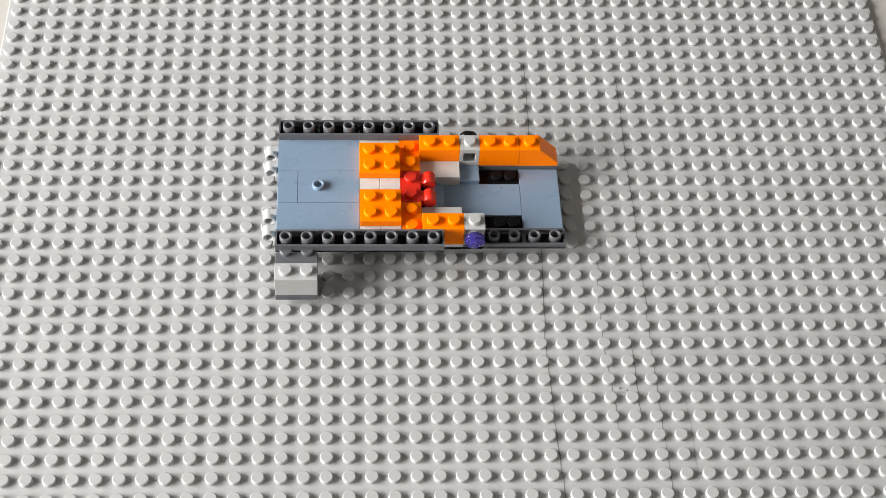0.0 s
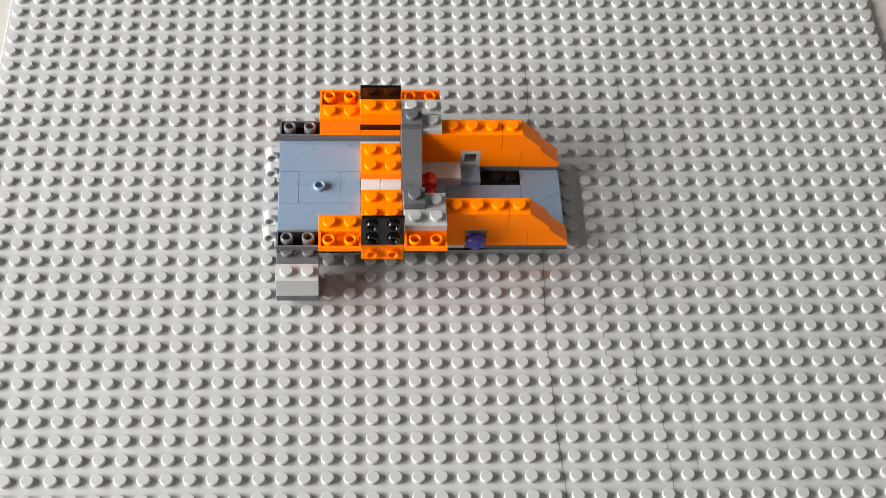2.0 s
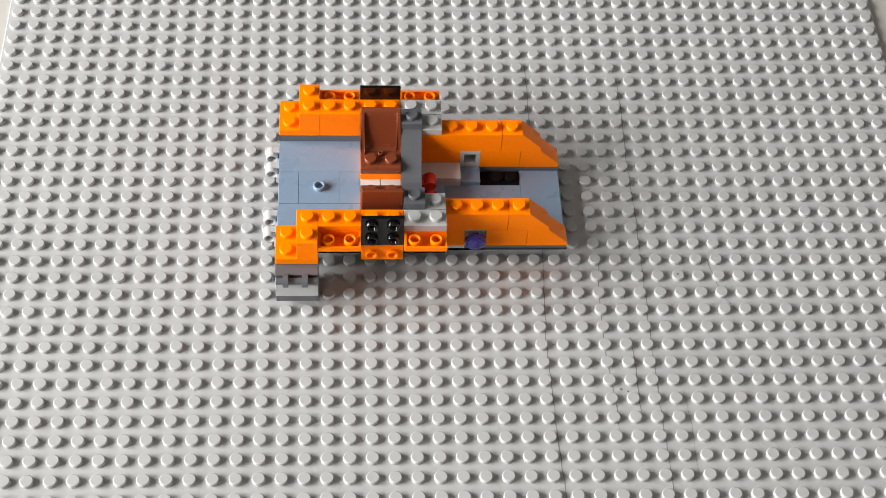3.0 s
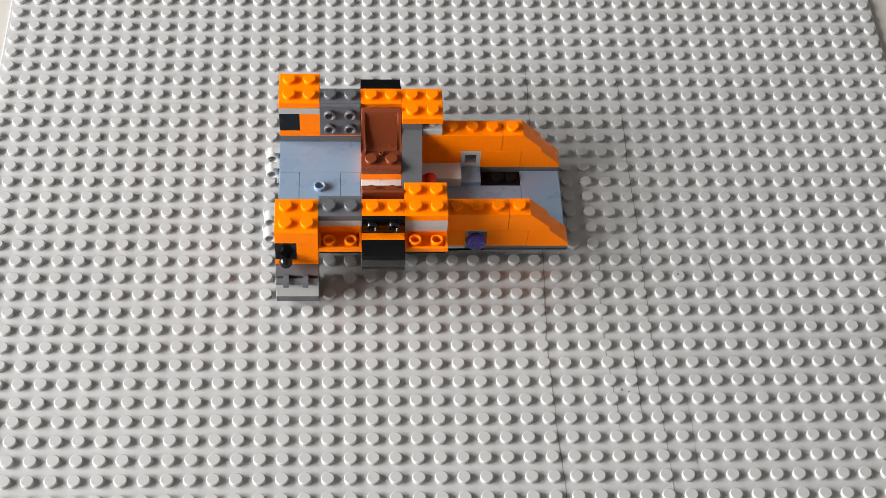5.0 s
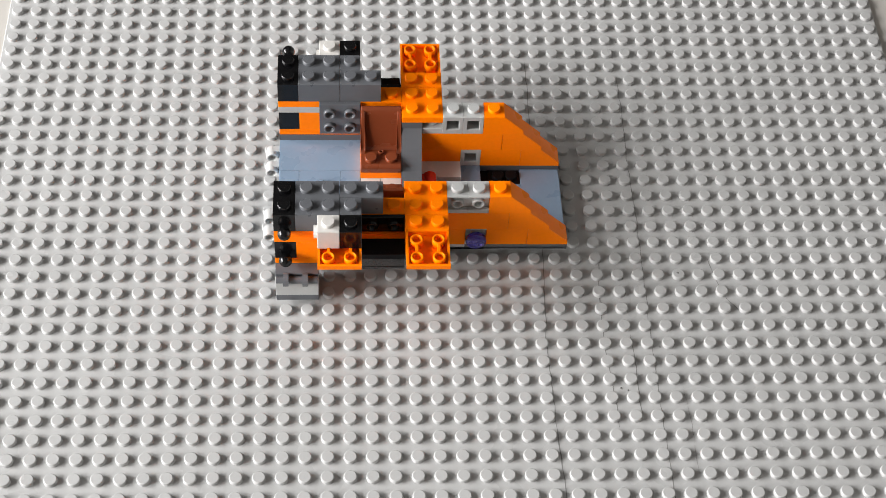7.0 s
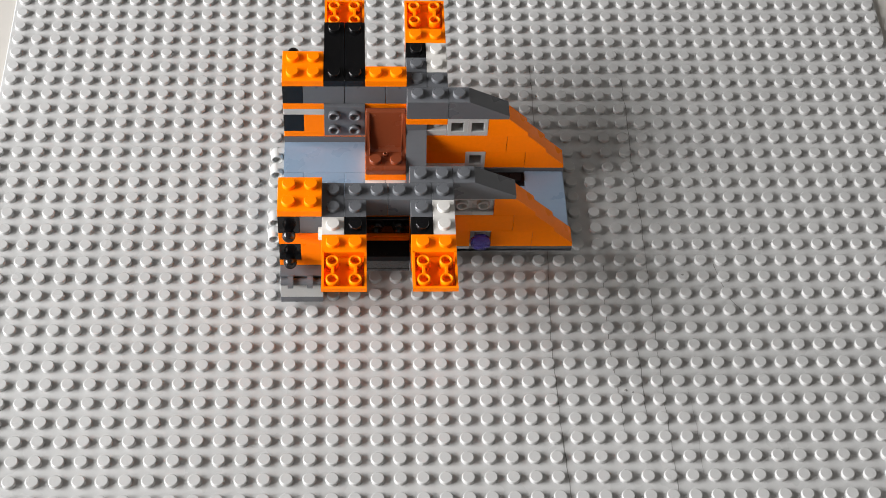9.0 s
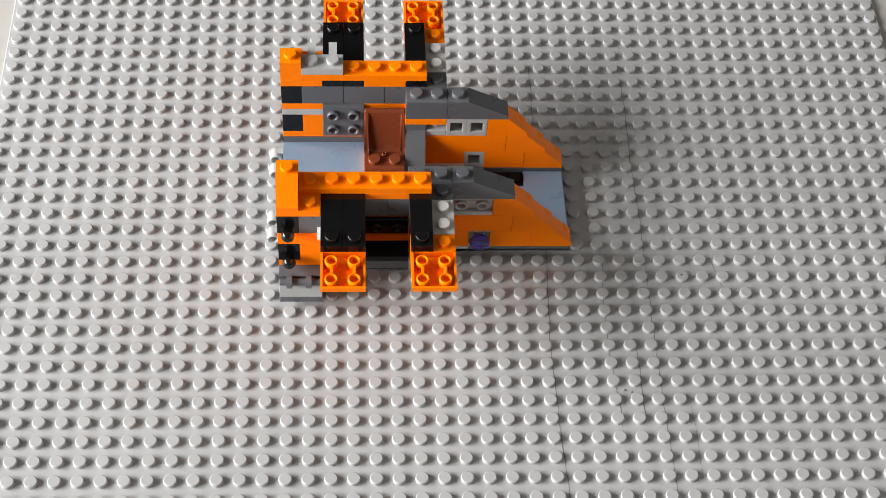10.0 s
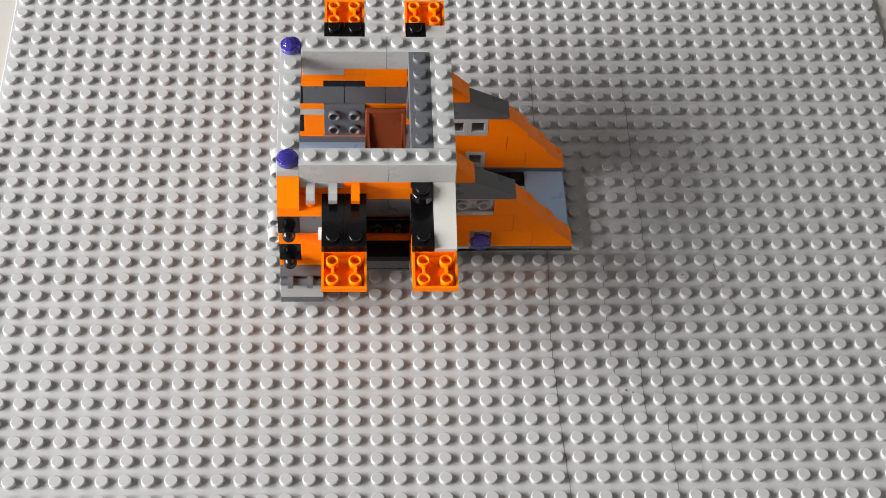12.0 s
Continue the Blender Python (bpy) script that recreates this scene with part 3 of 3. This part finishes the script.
add("brick", "glossy black one stud brick", BLACK, lambda: brick(3, 4, -2, -1, 10, 13), 7.0, 6.9)
add("corner_brick", "dark grey corner brick with three studs", DARK, lambda: cells(((5, 7, 0, 1), (6, 7, -1, 0)), 10, 13), 7.2, 7.1)
add("brick", "dark grey one by two brick", DARK, lambda: brick(6, 8, 1, 2, 10, 13), 7.35, 7.1)
add("brick", "dark grey one stud brick", DARK, lambda: brick(7, 8, 0, 1, 10, 13), 7.45, 7.1)
# between 7.2 and 8.8 s
add("brick", "white one by two brick", WHITE, lambda: brick(7, 8, -2, 0, 10, 13), 7.65, 7.55)
add("brick", "glossy black one stud brick", BLACK, lambda: brick(6, 7, -2, -1, 10, 13), 7.85, 7.75)
add("inverted_slope", "orange long inverted slope with four hollow studs", ORANGE, lambda: inverted(2, 4, -2, -5, 10, 13), 8.05, 7.95)
add("inverted_slope", "orange long inverted slope with four hollow studs", ORANGE, lambda: inverted(6, 8, -2, -5, 10, 13), 8.25, 8.15)
add("slope_brick", "dark grey long slope brick on the toy's wall", DARK, lambda: slope_right(8, 11, 1, 2, 10, 13), 8.45, 8.35)
add("plate", "orange two by two plate", ORANGE, lambda: brick(0, 2, -1, 1, 13, 14), 8.65, 8.55)
add("long_plate", "glossy black four stud plate with a smooth middle", BLACK, lambda: long_plate(2), 9.2, 8.75)
add("long_plate", "glossy black four stud plate with a smooth middle", BLACK, lambda: long_plate(3), 9.3, 8.9)
add("plate", "orange one by two plate", ORANGE, lambda: brick(4, 6, 0, 1, 13, 14), 9.4, 9.0)
add("long_plate", "glossy black four stud plate with a smooth middle", BLACK, lambda: long_plate(6), 9.5, 9.1)
add("slope_brick", "orange slope brick at the toy's corner", ORANGE, lambda: slope_out(0, 1, 1, -1, 14, 17), 9.8, 9.6)
add("plate", "orange one by six plate", ORANGE, lambda: brick(1, 7, 0, 1, 14, 15), 9.9, 9.7)
add("clip_plate", "light grey plate with two tongues", LIGHT, lambda: clip_plate(1, 3, 15), 10.4, 10.0)
add("clip_plate", "orange one stud plate with a tongue", ORANGE, lambda: clip_plate(3, 4, 15), 10.5, 10.1)
add("plate", "orange one by two plate", ORANGE, lambda: brick(4, 6, 0, 1, 15, 16), 10.6, 10.2)
add("round_plate", "glossy black plate with round ends", BLACK, knob, 10.7, 10.3)
add("long_plate", "light grey one by eight plate along the stern", LIGHT, lambda: brick(0, 1, 0, 8, 17, 18), 10.8, None)
add("clear_round", "clear violet round stud", VIOLET, lambda: gem(0.5), 11.0, 10.9)
add("long_brick", "dark grey one by six brick across the toy", DARK, lambda: brick(6, 7, 1, 7, 16, 19), 11.1, None)
add("slope_brick", "white long slope brick with one stud", WHITE, lambda: slope_out(7, 8, 1, -3, 13, 16), 11.2, 11.5)
add("slope_brick", "orange slope brick with one stud", ORANGE, lambda: slope_right(7, 9, 1, 2, 13, 16), 11.3, 11.4)
add("long_brick", "light grey one by six brick across the toy", LIGHT, lambda: brick(7, 8, 1, 7, 16, 19), 11.6, None)
add("long_brick", "light grey one by three brick on top of the wall", LIGHT, lambda: brick(5, 8, 0, 1, 16, 19), 11.7, 11.9)
add("long_brick", "light grey one by four brick on top of the wall", LIGHT, lambda: brick(1, 5, 0, 1, 16, 19), 11.8, 12.0)


# ---- cracks in the baseplate ----
def crack(points, width):
    rng = random.Random(len(points) * 7 + int(points[0][0] * 10))
    line = []
    for (x0, y0), (x1, y1) in zip(points, points[1:]):
        n = max(2, int(math.hypot(x1 - x0, y1 - y0) / 0.35))
        for k in range(n):
            line.append((x0 + (x1 - x0) * k / n + rng.uniform(-0.035, 0.035), y0 + (y1 - y0) * k / n))
    bm = bmesh.new()
    pairs = []
    for k, (x, y) in enumerate(line):
        w = width * rng.uniform(0.4, 1.1) * (0.2 if k in (0, len(line) - 1) else 1)
        pairs.append((bm.verts.new((x - w / 2, y, 0.006)), bm.verts.new((x + w / 2, y, 0.006))))
    for a, b in zip(pairs, pairs[1:]):
        bm.faces.new((a[0], a[1], b[1], b[0]))
    bmesh.ops.recalc_face_normals(bm, faces=bm.faces)
    return part("crack", bm, CRACK, plate, "thin dark hairline crack")


crack([(3.94, -3.6), (3.98, -5.3), (3.89, -8.9), (3.95, -12), (3.97, -16.3), (3.87, -19.1), (3.74, -21.7), (3.81, -24.2), (3.84, -26.9), (3.95, -29.2), (4.02, -31)], 0.05)
crack([(8.84, -4.8), (8.88, -7.3), (8.79, -10.8), (8.85, -14), (8.78, -18.4), (8.72, -21.7), (8.73, -24.9), (8.77, -27.3), (8.8, -31)], 0.04)
crack([(6.68, -16.9), (6.57, -18.4), (6.45, -21.7), (6.58, -23.6), (6.7, -25.5), (6.69, -27.0)], 0.045)
crack([(7.73, -21.4), (7.83, -23.3), (7.8, -25.5), (7.92, -26.2)], 0.045)
crack([(12.08, -16.9), (12.25, -18.1), (12.69, -19.4), (13.2, -20.1), (13.81, -20.6)], 0.045)
crack([(9.9, -24.4), (10.05, -26.8), (10.0, -29.5)], 0.018)


def speck(x, y, r, high=0.006):
    """A small irregular crumb of dirt on the plate."""
    rng = random.Random(int(x * 100))
    bm = bmesh.new()
    top = bm.verts.new((x, y, high + r * 0.5))
    ring = [bm.verts.new((x + r * rng.uniform(0.6, 1.2) * math.cos(a), y + r * rng.uniform(0.6, 1.2) * math.sin(a), high)) for a in (0, 0.9, 1.8, 2.7, 3.6, 4.5, 5.4)]
    for k in range(7):
        bm.faces.new((ring[k], ring[(k + 1) % 7], top))
    part("dirt_speck", bm, CRACK, plate, "dark crumb of dirt")


for x, y, r in ((9.07, -22.16, 0.07), (9.38, -22.22, 0.05), (6.99, -24.46, 0.08), (7.32, -24.56, 0.05), (-12.55, -24.31, 0.06), (0.51, -26.15, 0.04)):
    speck(x, y, r)
speck(10.45, -17.98, 0.06, 0.212)


# ---- motion: each brick waits on the table in front of the baseplate until it is put on ----
def motions():
    for k, (t, ob, base, below) in enumerate(ADDED):
        waiting = pose((k % 16 - 7.5) * 6.2 * U, (-47.5 - 7.0 * (k // 16)) * U, 0.7524 + below * U)
        there = pose(*place(base))
        walk(ob, [(0, waiting), (t - 0.0667, waiting), (t - 0.0333, there), (12, there)])


motions()
